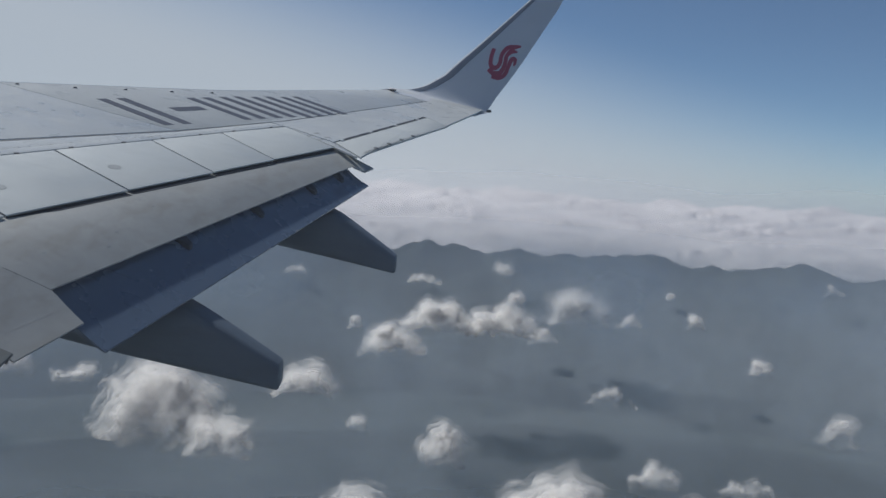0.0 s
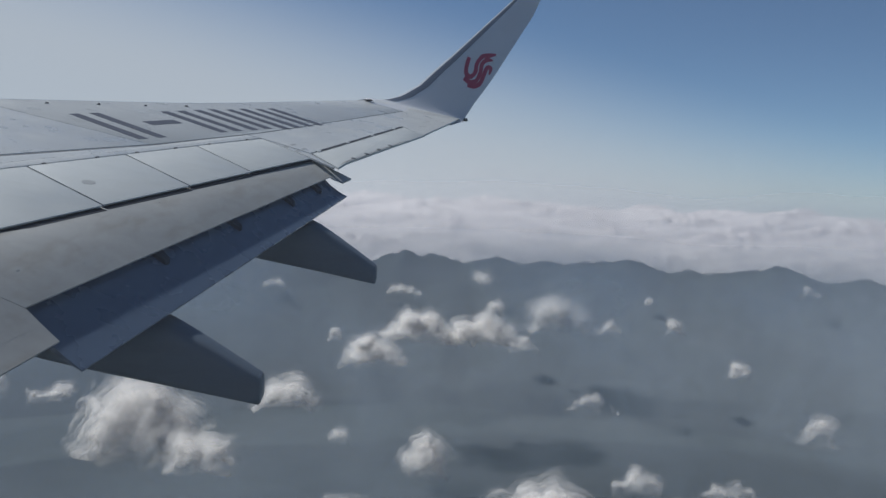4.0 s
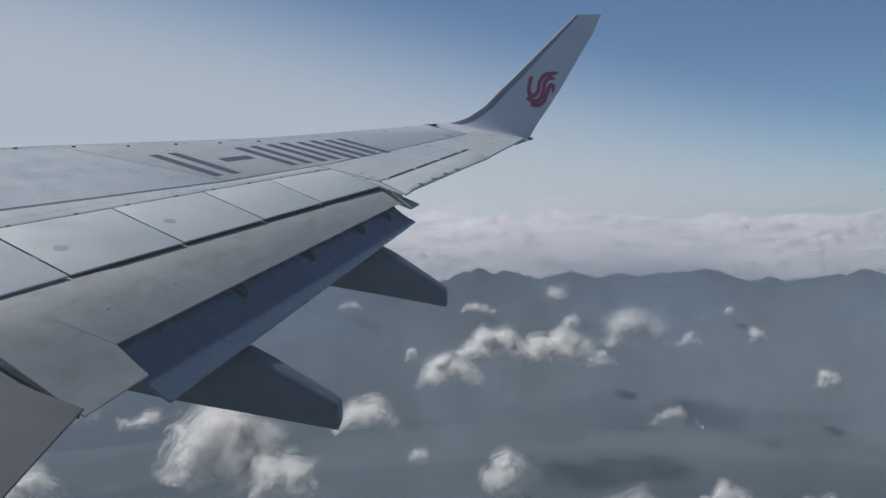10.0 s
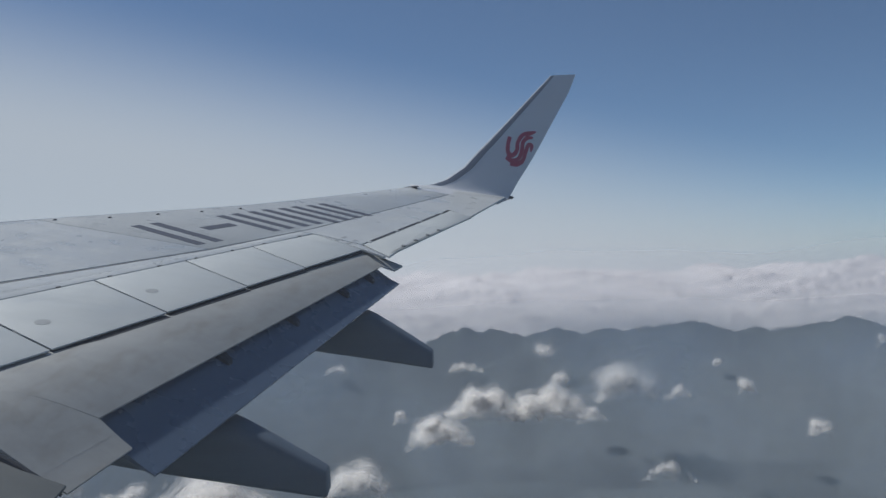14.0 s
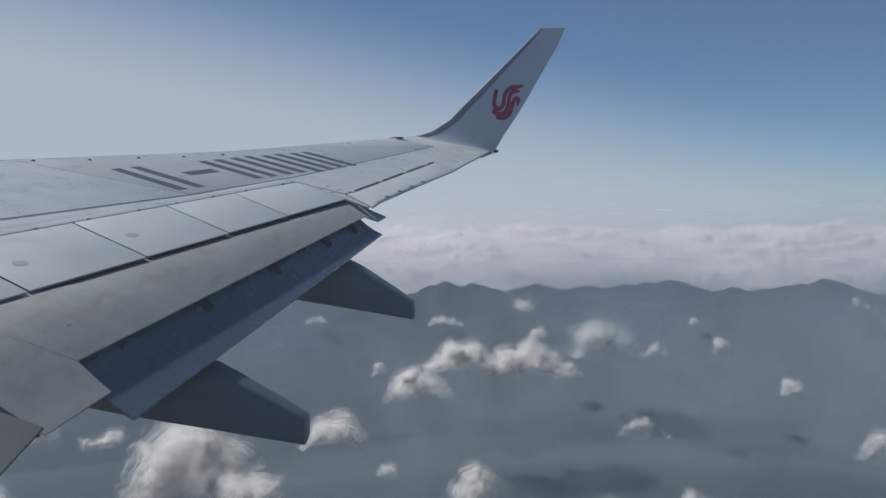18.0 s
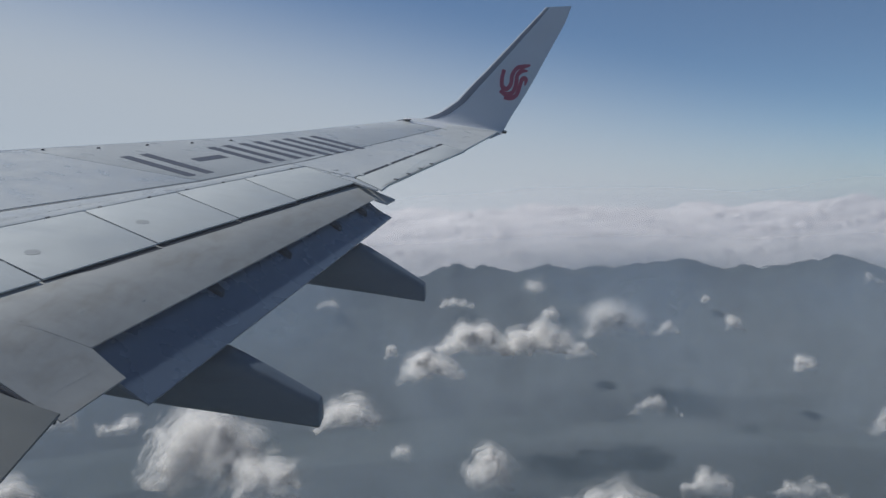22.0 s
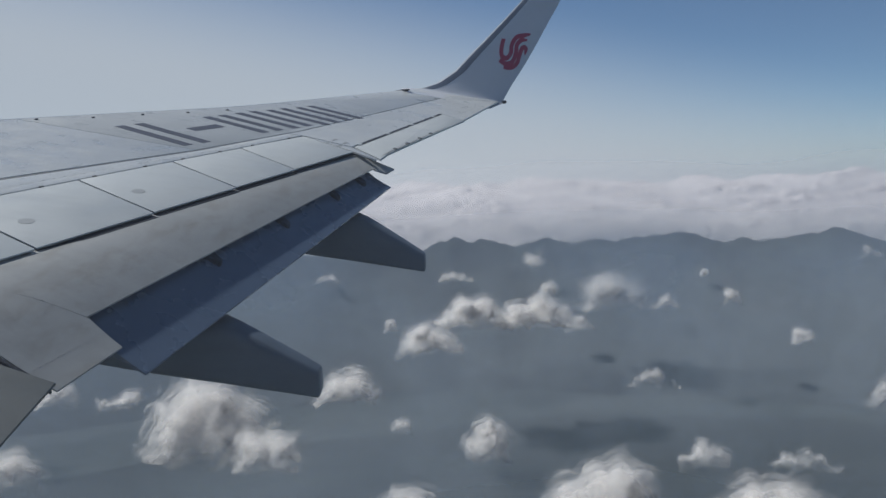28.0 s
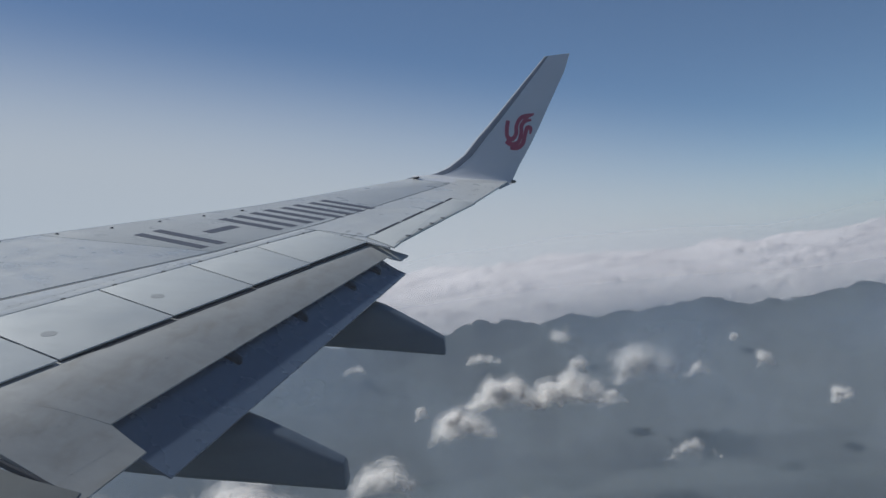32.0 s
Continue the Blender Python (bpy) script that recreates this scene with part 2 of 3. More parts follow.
def mountain_height(deg, r):
    """Rounded summits with straight flanks, broken by ridges and gullies."""
    p = Vector((r * math.sin(radians(deg)), r * math.cos(radians(deg)), 0.0))
    gully = noise.ridged_multi_fractal(p / 95 + Vector((3.1, 0.7, 2.0)), 0.9, 2.1, 6, 1.0, 2.0)
    wander = 1.6 * noise.noise(p / 210)
    z = GROUND_Z - 60
    for a, dip, far, steep in HILLS + SPURS:
        d = abs(deg + 0.35 * wander - a)
        run = math.sqrt(d * d + 0.09) - 0.3 + (abs(r - far) / 48) ** 1.2
        z = max(z, -far * math.tan(radians(dip + steep * run)))
    z -= 200 * max(0.0, (2860 - r) / 200) ** 2
    return z + 9 * (gully - 1.1) + 5 * noise.noise(p / 26) + 2.5 * noise.noise(p / 11)


rows = []
for k in range(90):
    r = 2660 + 1000 * k / 89
    rows.append([(r * math.sin(radians(d)), r * math.cos(radians(d)), mountain_height(d, r)) for d in [-46 + 92 * j / 900 for j in range(901)]])
tagged(new("mountain_range", grid_mesh("mountain_range", rows, forest)), "dark blue hazy mountain ridge rising from mist", "mountain", kind="structure")


# ---- haze and clouds ----
scene.cycles.transparent_max_bounces = 112


def vapour(name, colour, glow_through, stops, scale, uneven=(0.3, 0.7, 0.6), stretch=None, detail=6, soft=False):
    """Thin vapour. stops: how dense it is by height (world metres), or one number; uneven: patches."""
    m = bpy.data.materials.new(name)
    m.use_nodes = True
    n, l = m.node_tree.nodes, m.node_tree.links
    n.remove(n["Principled BSDF"])
    clear, diffuse, lit = n.new("ShaderNodeBsdfTransparent"), n.new("ShaderNodeBsdfDiffuse"), n.new("ShaderNodeBsdfTranslucent")
    diffuse.inputs[0].default_value = lit.inputs[0].default_value = (*colour, 1)
    both, out = n.new("ShaderNodeMixShader"), n.new("ShaderNodeMixShader")
    both.inputs[0].default_value = glow_through
    l.new(diffuse.outputs[0], both.inputs[1])
    l.new(lit.outputs[0], both.inputs[2])
    patches = ramp(m, noise_node(m, scale, detail, 0.58, stretch=stretch).outputs[0], ((uneven[0], (uneven[2],) * 3), (uneven[1], (1, 1, 1)))).outputs[0]
    if isinstance(stops, (int, float)):
        density = mix(m, "MULTIPLY", 1.0, patches, (stops,) * 3)
    else:
        tc, sep, span = n.new("ShaderNodeTexCoord"), n.new("ShaderNodeSeparateXYZ"), n.new("ShaderNodeMapRange")
        l.new(tc.outputs["Object"], sep.inputs[0])
        span.inputs["From Min"].default_value, span.inputs["From Max"].default_value = stops[0][0], stops[-1][0]
        l.new(sep.outputs["Z"], span.inputs["Value"])
        z0, z1 = stops[0][0], stops[-1][0]
        by_height = ramp(m, span.outputs[0], [((z - z0) / (z1 - z0), (d,) * 3) for z, d in stops]).outputs[0]
        density = mix(m, "MULTIPLY", 1.0, patches, by_height)
    if soft:
        tc, lean, level = n.new("ShaderNodeTexCoord"), n.new("ShaderNodeVectorMath"), n.new("ShaderNodeVectorMath")
        lean.operation, level.operation = "MULTIPLY_ADD", "NORMALIZE"
        lean.inputs[1].default_value, lean.inputs[2].default_value = (0.7,) * 3, (0, 0, 0.35)
        l.new(tc.outputs["Normal"], lean.inputs[0])
        l.new(lean.outputs[0], level.inputs[0])
        l.new(level.outputs[0], diffuse.inputs["Normal"])
    l.new(density, out.inputs[0])
    l.new(clear.outputs[0], out.inputs[1])
    l.new(both.outputs[0], out.inputs[2])
    l.new(out.outputs[0], n["Material Output"].inputs["Surface"])
    return m


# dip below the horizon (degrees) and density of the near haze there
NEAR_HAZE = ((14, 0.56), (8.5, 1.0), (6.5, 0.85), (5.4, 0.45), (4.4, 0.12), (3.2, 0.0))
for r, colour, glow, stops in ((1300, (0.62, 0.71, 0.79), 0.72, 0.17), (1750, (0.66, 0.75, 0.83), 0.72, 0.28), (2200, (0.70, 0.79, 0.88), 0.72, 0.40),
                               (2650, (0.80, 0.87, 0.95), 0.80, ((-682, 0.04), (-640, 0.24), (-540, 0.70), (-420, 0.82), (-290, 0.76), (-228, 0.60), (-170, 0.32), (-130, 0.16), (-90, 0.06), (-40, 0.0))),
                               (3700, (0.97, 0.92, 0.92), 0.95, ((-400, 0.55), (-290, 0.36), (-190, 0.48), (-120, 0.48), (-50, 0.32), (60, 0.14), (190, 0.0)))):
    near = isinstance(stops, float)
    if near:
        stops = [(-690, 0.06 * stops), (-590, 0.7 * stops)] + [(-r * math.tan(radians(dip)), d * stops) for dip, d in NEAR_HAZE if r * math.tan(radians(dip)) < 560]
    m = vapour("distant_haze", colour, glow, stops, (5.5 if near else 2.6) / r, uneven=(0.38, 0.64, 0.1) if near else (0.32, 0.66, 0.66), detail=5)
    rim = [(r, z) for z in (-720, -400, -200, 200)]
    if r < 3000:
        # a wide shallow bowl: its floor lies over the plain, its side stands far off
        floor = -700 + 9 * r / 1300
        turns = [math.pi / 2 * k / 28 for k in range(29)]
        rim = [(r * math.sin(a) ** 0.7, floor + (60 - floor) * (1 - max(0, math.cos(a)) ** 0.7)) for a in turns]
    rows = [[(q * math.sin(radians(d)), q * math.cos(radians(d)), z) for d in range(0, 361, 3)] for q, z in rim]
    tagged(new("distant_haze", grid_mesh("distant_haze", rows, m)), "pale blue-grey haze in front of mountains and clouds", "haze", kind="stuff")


def billow(p, octaves=4):
    """Rounded heads with creases between them, as on a cumulus."""
    total, size = 0.0, 1.0
    for _ in range(octaves):
        total += size * (1.7 * abs(noise.noise(p)) - 0.35)
        p, size = p * 2.1 + Vector((3.7, 1.3, 8.1)), size * 0.52
    return total


# far cloud sea behind the mountains
bank = vapour("far_cloud", (0.84, 0.80, 0.795), 0.15, 0.97, 0.004, uneven=(0.3, 0.6, 0.85), soft=True)
rows = []
for k in range(130):
    r = 3720 + 1180 * (k / 129)
    row = []
    for j in range(861):
        d = radians(-50 + 100 * j / 860)
        x, y = r * math.sin(d), r * math.cos(d)
        base = -395 + 225 * ((r - 3720) / 1180) ** 0.8
        heap = min(1.05, max(0.0, 0.4 + 1.6 * noise.noise(Vector((x / 300, y / 110, 7)))))
        row.append((x, y, base + heap * (32 + 20 * billow(Vector((x / 80, y / 75, 0.4)), 4)) + 22 * noise.noise(Vector((x / 900, y / 420, 3)))))
    rows.append(row)
tagged(new("far_clouds", grid_mesh("far_clouds", rows, bank)), "pale unbroken sea of cloud tops on the horizon", "clouds", kind="stuff")

def cloud_material(name, size, firm):
    """Vapour whose body is eaten away by rounded puffs and curls: each layer says by its own attribute how much of it is left."""
    m = bpy.data.materials.new(name)
    m.use_nodes = True
    n, l = m.node_tree.nodes, m.node_tree.links
    n.remove(n["Principled BSDF"])

    def math_node(kind, a, b, clamp=False):
        x = n.new("ShaderNodeMath")
        x.operation, x.use_clamp = kind, clamp
        for key, v in ((0, a), (1, b)):
            if isinstance(v, bpy.types.NodeSocket):
                l.new(v, x.inputs[key])
            else:
                x.inputs[key].default_value = v
        return x.outputs[0]

    tc, info = n.new("ShaderNodeTexCoord"), n.new("ShaderNodeObjectInfo")
    shift, scatter = n.new("ShaderNodeVectorMath"), n.new("ShaderNodeVectorMath")
    scatter.operation, scatter.inputs[1].default_value = "SCALE", (0, 0, 0)
    scatter.inputs[0].default_value = (611, 287, 433)
    l.new(info.outputs["Random"], scatter.inputs["Scale"])
    l.new(tc.outputs["Object"], shift.inputs[0])
    l.new(scatter.outputs[0], shift.inputs[1])
    curls, puffs = n.new("ShaderNodeTexNoise"), n.new("ShaderNodeTexVoronoi")
    for key, v in (("Scale", 1.0 / size), ("Detail", 4.5), ("Roughness", 0.62)):
        curls.inputs[key].default_value = v
    for key, v in (("Scale", 1.5 / size), ("Detail", 1.0), ("Roughness", 0.5)):
        puffs.inputs[key].default_value = v
    puffs.normalize = True
    l.new(shift.outputs[0], curls.inputs["Vector"])
    l.new(shift.outputs[0], puffs.inputs["Vector"])
    head = math_node("MULTIPLY_ADD", puffs.outputs["Distance"], -0.42)
    n[-1].inputs[2].default_value = 0.405
    body = math_node("MULTIPLY_ADD", curls.outputs[0], 0.56)
    l.new(head, n[-1].inputs[2])
    left = n.new("ShaderNodeAttribute")
    left.attribute_name = "eaten"
    over = math_node("SUBTRACT", body, left.outputs["Fac"])
    soft = ramp(m, over, ((0.0, (0, 0, 0)), (0.12, (firm * 0.25,) * 3), (0.34, (firm,) * 3), (0.5, (1, 1, 1))))
    # light that wanders inside a cloud evens out its lit and unlit sides
    lean, level = n.new("ShaderNodeVectorMath"), n.new("ShaderNodeVectorMath")
    lean.operation, level.operation = "MULTIPLY_ADD", "NORMALIZE"
    lean.inputs[1].default_value, lean.inputs[2].default_value = (0.18, 0.18, 0.18), SUN_DIR * 0.3 + Vector((0, -0.08, 0.3))
    l.new(tc.outputs["Normal"], lean.inputs[0])
    l.new(lean.outputs[0], level.inputs[0])
    clear, diffuse, lit = n.new("ShaderNodeBsdfTransparent"), n.new("ShaderNodeBsdfDiffuse"), n.new("ShaderNodeBsdfTranslucent")
    diffuse.inputs[0].default_value = lit.inputs[0].default_value = (0.97, 0.945, 0.92, 1)
    l.new(level.outputs[0], diffuse.inputs["Normal"])
    both, out = n.new("ShaderNodeMixShader"), n.new("ShaderNodeMixShader")
    both.inputs[0].default_value = 0.6
    for a, b in ((diffuse.outputs[0], both.inputs[1]), (lit.outputs[0], both.inputs[2]), (soft.outputs[0], out.inputs[0]), (clear.outputs[0], out.inputs[1]), (both.outputs[0], out.inputs[2]),
                 (out.outputs[0], n["Material Output"].inputs["Surface"])):
        l.new(a, b)
    return m


CLOUD_NEAR, CLOUD_FAR = cloud_material("near_cloud_vapour", 30, 0.25), cloud_material("cloud_vapour", 40, 0.25)
LAYERS = 11


def cumulus(at, width, height, depth, count, seed, thin, mat):
    """One cloud: a heap of swellings grown into one body, wrapped in layers that are more and more eaten away. thin: 0 dense, 1 a mere wisp."""
    rng = random.Random(seed)
    bm = bmesh.new()
    for k in range(count * 2):
        u, w = rng.uniform(-1, 1), rng.uniform(-1, 1)
        fall = max(0.15, (1 - u * u) * (1 - 0.5 * w * w)) * rng.uniform(0.55, 1.0)
        r = height * (0.17 + 0.22 * rng.random()) * fall ** 0.4
        c = Vector((u * max(width / 2 - r * 1.2, 0), w * max(depth / 2 - r, 0), height * rng.uniform(0.0, 0.66) * fall))
        made = bmesh.ops.create_icosphere(bm, subdivisions=2, radius=r)["verts"]
        for v in made:
            v.co = c + Vector((v.co.x * 1.25, v.co.y * 1.25, v.co.z * (1 if v.co.z > 0 else 0.5)))
    me = bpy.data.meshes.new("cloud_body")
    bm.to_mesh(me)
    bm.free()
    ob = new("cloud_body", me)
    join = ob.modifiers.new("join", "REMESH")
    join.mode, join.voxel_size = "VOXEL", height / 15
    even = ob.modifiers.new("even", "SMOOTH")
    even.factor, even.iterations = 0.6, 5
    solid = bpy.data.meshes.new_from_object(ob.evaluated_get(bpy.context.evaluated_depsgraph_get()))
    bpy.data.objects.remove(ob)
    bpy.data.meshes.remove(me)
    n = len(solid.vertices)
    co, no = np.empty(n * 3), np.empty(n * 3)
    solid.vertices.foreach_get("co", co)
    solid.vertices.foreach_get("normal", no)
    co, no = co.reshape(-1, 3), no.reshape(-1, 3)
    faces = np.empty(len(solid.polygons) * 4, dtype=np.int32)
    solid.polygons.foreach_get("vertices", faces)
    faces = faces.reshape(-1, 4)
    faces = faces[co[faces, 2].mean(axis=1) > co[:, 2].min() + 0.12 * height]
    lump = np.array([billow(Vector(p) / (height * 0.5) + Vector((seed * 3.1, 0, 0)), 3) for p in co]) * height * 0.12
    low = co[:, 2].min()
    worn = np.clip(1 - (co[:, 2] - low) / (0.7 * height), 0, 1) ** 1.4
    cloud = thing("cumulus_cloud", "thin ragged wisp of white cloud in the haze" if thin > 0.45 else "soft white cumulus cloud floating above the haze", "cloud", "cumulus clouds", at=at)
    for name, first, last in (("cloud_core", 0, 3), ("cloud_fringe", 3, LAYERS)):
        spots, quads, eaten = [], [], []
        for k in range(first, last):
            f = k / (LAYERS - 1)
            drift = np.array([noise.noise(Vector(p) / (height * 0.3) + Vector((k * 7.3, seed, 0))) for p in co])
            spots.append(co + no * (lump + height * (-0.18 + 0.46 * f + (0.03 + 0.09 * f) * drift))[:, None])
            quads.append(faces + n * (k - first))
            eaten.append(0.05 + 0.54 * f + 0.3 * thin + 0.46 * worn)
        shell = bpy.data.meshes.new(name)
        shell.from_pydata(np.concatenate(spots).tolist(), [], np.concatenate(quads).tolist())
        shell.attributes.new("eaten", "FLOAT", "POINT").data.foreach_set("value", np.concatenate(eaten).astype(np.float32))
        shell.materials.append(mat)
        shell.shade_smooth()
        new(name, shell).parent = cloud
    bpy.data.meshes.remove(solid)
    return cloud


def at_angle(deg, down, r):
    """A place r metres off, deg to the right of straight out and down degrees below the horizon."""
    a, b = radians(deg), radians(down)
    return Vector((r * math.sin(a) * math.cos(b), r * math.cos(a) * math.cos(b), -r * math.sin(b)))


# bearing and dip of the middle, breadth and height as seen from the aircraft (degrees), swellings, thinness
for k, (deg, down, wide, tall, n, thin) in enumerate((
        (-16.0, 16.2, 8.6, 5.2, 60, 0.0), (-7.0, 14.4, 5.2, 3.0, 34, 0.1), (-21.1, 13.9, 3.5, 2.0, 22, 0.5), (-1.5, 11.7, 4.9, 2.4, 36, 0.1), (1.4, 10.2, 5.8, 2.4, 40, 0.1),
        (5.6, 10.1, 5.8, 2.7, 40, 0.0), (10.5, 9.0, 5.2, 3.1, 34, 0.0), (6.3, 8.7, 1.8, 1.4, 12, 0.25), (5.4, 6.7, 1.2, 2.0, 9, 0.3), (0.5, 7.6, 2.9, 1.4, 14, 0.45),
        (-8.0, 7.5, 2.2, 1.1, 10, 0.4), (17.8, 9.2, 1.9, 1.3, 10, 0.5), (21.8, 11.5, 2.5, 1.3, 12, 0.55), (2.2, 18.4, 4.0, 3.0, 24, 0.35), (16.2, 18.7, 4.6, 2.2, 26, 0.6), (22.0, 18.4, 5.0, 2.0, 26, 0.75),
        (-3.5, 16.8, 2.4, 2.2, 12, 0.75), (25.3, 6.3, 2.3, 1.0, 10, 0.6), (16.0, 7.8, 1.0, 0.8, 6, 0.55), (-24.6, 13.2, 3.4, 2.2, 18, 0.5), (-12.4, 17.8, 5.2, 3.6, 34, 0.3),
        (8.2, 10.9, 2.8, 1.4, 14, 0.5), (13.6, 9.5, 2.6, 1.4, 12, 0.6), (-4.0, 10.9, 1.6, 1.0, 8, 0.45), (9.5, 21.6, 9.5, 5.0, 60, 0.05), (-3.4, 23.0, 6.5, 4.0, 40, 0.1),
        (20.5, 22.3, 8.0, 4.6, 50, 0.1), (-27.5, 17.0, 5.0, 3.0, 26, 0.2), (26.5, 14.6, 4.0, 2.0, 18, 0.65), (12.6, 14.2, 4.4, 1.6, 18, 0.8), (-29.0, 9.6, 4.0, 1.6, 16, 0.4))):
    far = min(2480, 335 / math.sin(radians(down)))
    w, h = far * radians(wide), far * radians(tall)
    cumulus(at_angle(deg, down, far) - Vector((0, 0, 0.38 * h)), w, h, max(w * 0.6, h), n, 11 + k, thin, CLOUD_NEAR if far < 1500 else CLOUD_FAR)

# ---- the wing ----
wing = thing("aircraft_wing", "light grey airliner wing with flaps extended and upturned winglet", "wing", at=wp(8, 4, -0.3))


def wing_part(name, bm, mat, parent=None, label=""):
    bm.transform(Matrix.Translation(-wing.location))
    return part(name, bm, mat, parent or wing, label)


def panel(name, outline, mat=SKIN, thick=0.026, label="", top=0.0):
    return wing_part(name, slab(outline, thick, top=top), mat, label=label)


def trail(s):
    return 6.16 + 0.258 * (s - 11.39)


# the box under the skin; it thins towards its rear
rings = []
for k in range(61):
    s = 1.7 + (16.9 - 1.7) * k / 60
    front = lead(s) + 0.18
    back = spoiler_te(s) - 0.05 if s < 11.6 else trail(s) - 0.12
    rings.append([wp(s, front, -0.028), wp(s, back, -0.026), wp(s, back, -0.036), wp(s, hinge(s) - 0.3, -0.05), wp(s, front + (hinge(s) - front) * 0.45, -0.30 + 0.010 * s), wp(s, front, -0.26 + 0.010 * s)])
wing_part("wing_box", loft(rings), GAP)


def seam(s):
    """the sealed joint along the rear spar"""
    pts = ((1.7, -0.125), (8.6, 3.45), (10.51, 4.44), (12.23, 5.16), (16.51, 6.65))
    for (a, b), (c, d) in zip(pts, pts[1:]):
        if s <= c:
            return b + (d - b) * (s - a) / (c - a)
    return 6.65


panel("skin_panel", [(1.7, lead(1.7) + 0.16), (10.6, lead(10.6) + 0.16), (10.52, seam(10.52) - 0.022), (8.6, seam(8.6) - 0.03), (1.7, seam(1.7) - 0.03)])
panel("skin_panel", [(10.612, lead(10.6) + 0.16)] + [(q, lead(q) + 0.16) for q in (13.0, 13.9)] + [(16.5, lead(16.5) + 0.13), (16.5, 6.635), (12.23, 5.145), (10.532, seam(10.53) - 0.02)])
panel("skin_panel", [(16.515, lead(16.5) + 0.13), (17.02, 6.2), (17.06, 7.56), (16.75, 7.49), (14.66, 7.02), (14.96, 6.68), (11.8, 5.825), (11.965, 5.27), (11.965, seam(11.95) + 0.018), (12.23, 5.178), (16.515, 6.668)])
panel("spar_strip", [(1.7, seam(1.7) + 0.03), (8.6, seam(8.6) + 0.03), (10.51, seam(10.51) + 0.022), (11.95, seam(11.95) + 0.015), (11.95, hinge(11.95) - 0.008), (1.7, hinge(1.7) - 0.008)])
panel("skin_panel", [(11.95, 5.245), (11.775, 5.83), (11.41, 6.16), (11.39, 6.15), (11.59, 5.87)])
# sealant in the joint
for (a, b, w) in ((1.7, 8.6, 0.026), (8.6, 10.51, 0.022), (10.51, 12.23, 0.016), (12.23, 16.5, 0.012)):
    panel("sealant_strip", [(a, seam(a) - w), (b, seam(b) - w * 0.9), (b, seam(b) + w * 0.9), (a, seam(a) + w)], SEAL, 0.02, top=-0.004)

# leading edge, a rounded nose
rings = []
for k in range(41):
    s = 1.7 + (16.45 - 1.7) * k / 40
    rings.append([wp(s, lead(s) + 0.155 - 0.155 * math.sin(a), -0.12 + 0.12 * math.cos(a)) for a in [math.pi * j / 12 for j in range(13)]] + [wp(s, lead(s) + 0.6, -0.24)])
wing_part("leading_edge", loft(rings), NOSE, label="bare metal rounded leading edge")

# spoilers
cuts = [3.0, 4.1, 5.15, 6.2, 7.3, 8.41, 9.45, 10.40, 11.57]
for k, (a, b) in enumerate(zip(cuts, cuts[1:])):
    last = b > 11
    sp = panel("spoiler", [(a + 0.512, hinge(a + 0.5) + 0.012), (b + 0.37, 5.235) if last else (b + 0.488, hinge(b + 0.49) + 0.012), (b - 0.012, spoiler_te(b)), (a + 0.012, spoiler_te(a))], SPOILER, 0.012)
    for f in (0.22, 0.75):
        s = a + 0.45 + (b - a) * f
        wing_part("hinge_lug", slab([(s - 0.02, hinge(s) - 0.022), (s + 0.02, hinge(s) - 0.012), (s + 0.015, hinge(s) + 0.01), (s - 0.025, hinge(s))], 0.01, top=0.005, bevel=0.002), SEAL, sp)
    if 3 <= k <= 5:
        s, v = a + 0.46, spoiler_te(a) - 0.30
        wing_part("worn_patch", slab([(s + 0.06 * math.cos(g) - 0.02 * math.sin(g), v + 0.05 * math.sin(g) + 0.02 * math.cos(g)) for g in [math.pi * j / 6 for j in range(12)]], 0.003, top=0.002, bevel=0), WORN, sp)

# dark strips added where the open slot behind the spoilers lies in shade
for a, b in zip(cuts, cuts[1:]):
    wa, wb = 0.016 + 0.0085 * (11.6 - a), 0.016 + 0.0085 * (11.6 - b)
    wing_part("slot_shade_strip", slab([(a + 0.02, spoiler_te(a) - 0.02), (b - 0.01, spoiler_te(b) - 0.02), (b - 0.01 - 0.3 * wb, spoiler_te(b) + wb), (a + 0.02 - 0.3 * wa, spoiler_te(a) + wa)], 0.01, top=-0.026, bevel=0.002), SLOT_SHADE)

# fasteners along the spar strip
for k in range(46):
    s = 7.6 + 0.095 * k
    v = seam(s) + 0.6 * (hinge(s) - seam(s))
    bm = bmesh.new()
    bmesh.ops.create_cone(bm, cap_ends=True, segments=8, radius1=0.006, radius2=0.005, depth=0.003, matrix=Matrix.Translation(wp(s, v, 0.002)))
    wing_part("fastener", bm, RIVET)

# aileron with its tab and hinge covers
ail = panel("aileron", [(11.815, 5.853), (14.92, 6.703), (14.655, 7.04), (13.5, 6.715), (11.735, 6.245), (11.42, 6.2)], SPOILER, 0.024)
wing_part("trim_tab", slab([(11.75, 6.214), (13.5, 6.686), (14.0, 6.822), (14.0, 6.842), (13.3, 6.655), (11.45, 6.178)], 0.016), SPOILER, ail)
for k in range(4):
    s = 12.0 + 0.86 * k
    v = 5.838 + 0.27 * (s - 11.79)
    wing_part("hinge_cover", slab([(s - 0.05, v - 0.035), (s + 0.03, v - 0.02), (s + 0.02, v + 0.03), (s - 0.06, v + 0.015)], 0.014, top=0.008, bevel=0.002), SPOILER, ail)
wing_part("hinge_gap", slab([(11.95, 5.865), (14.9, 6.665), (14.88, 6.705), (11.93, 5.905)], 0.004, top=0.003, bevel=0), GAP, ail)
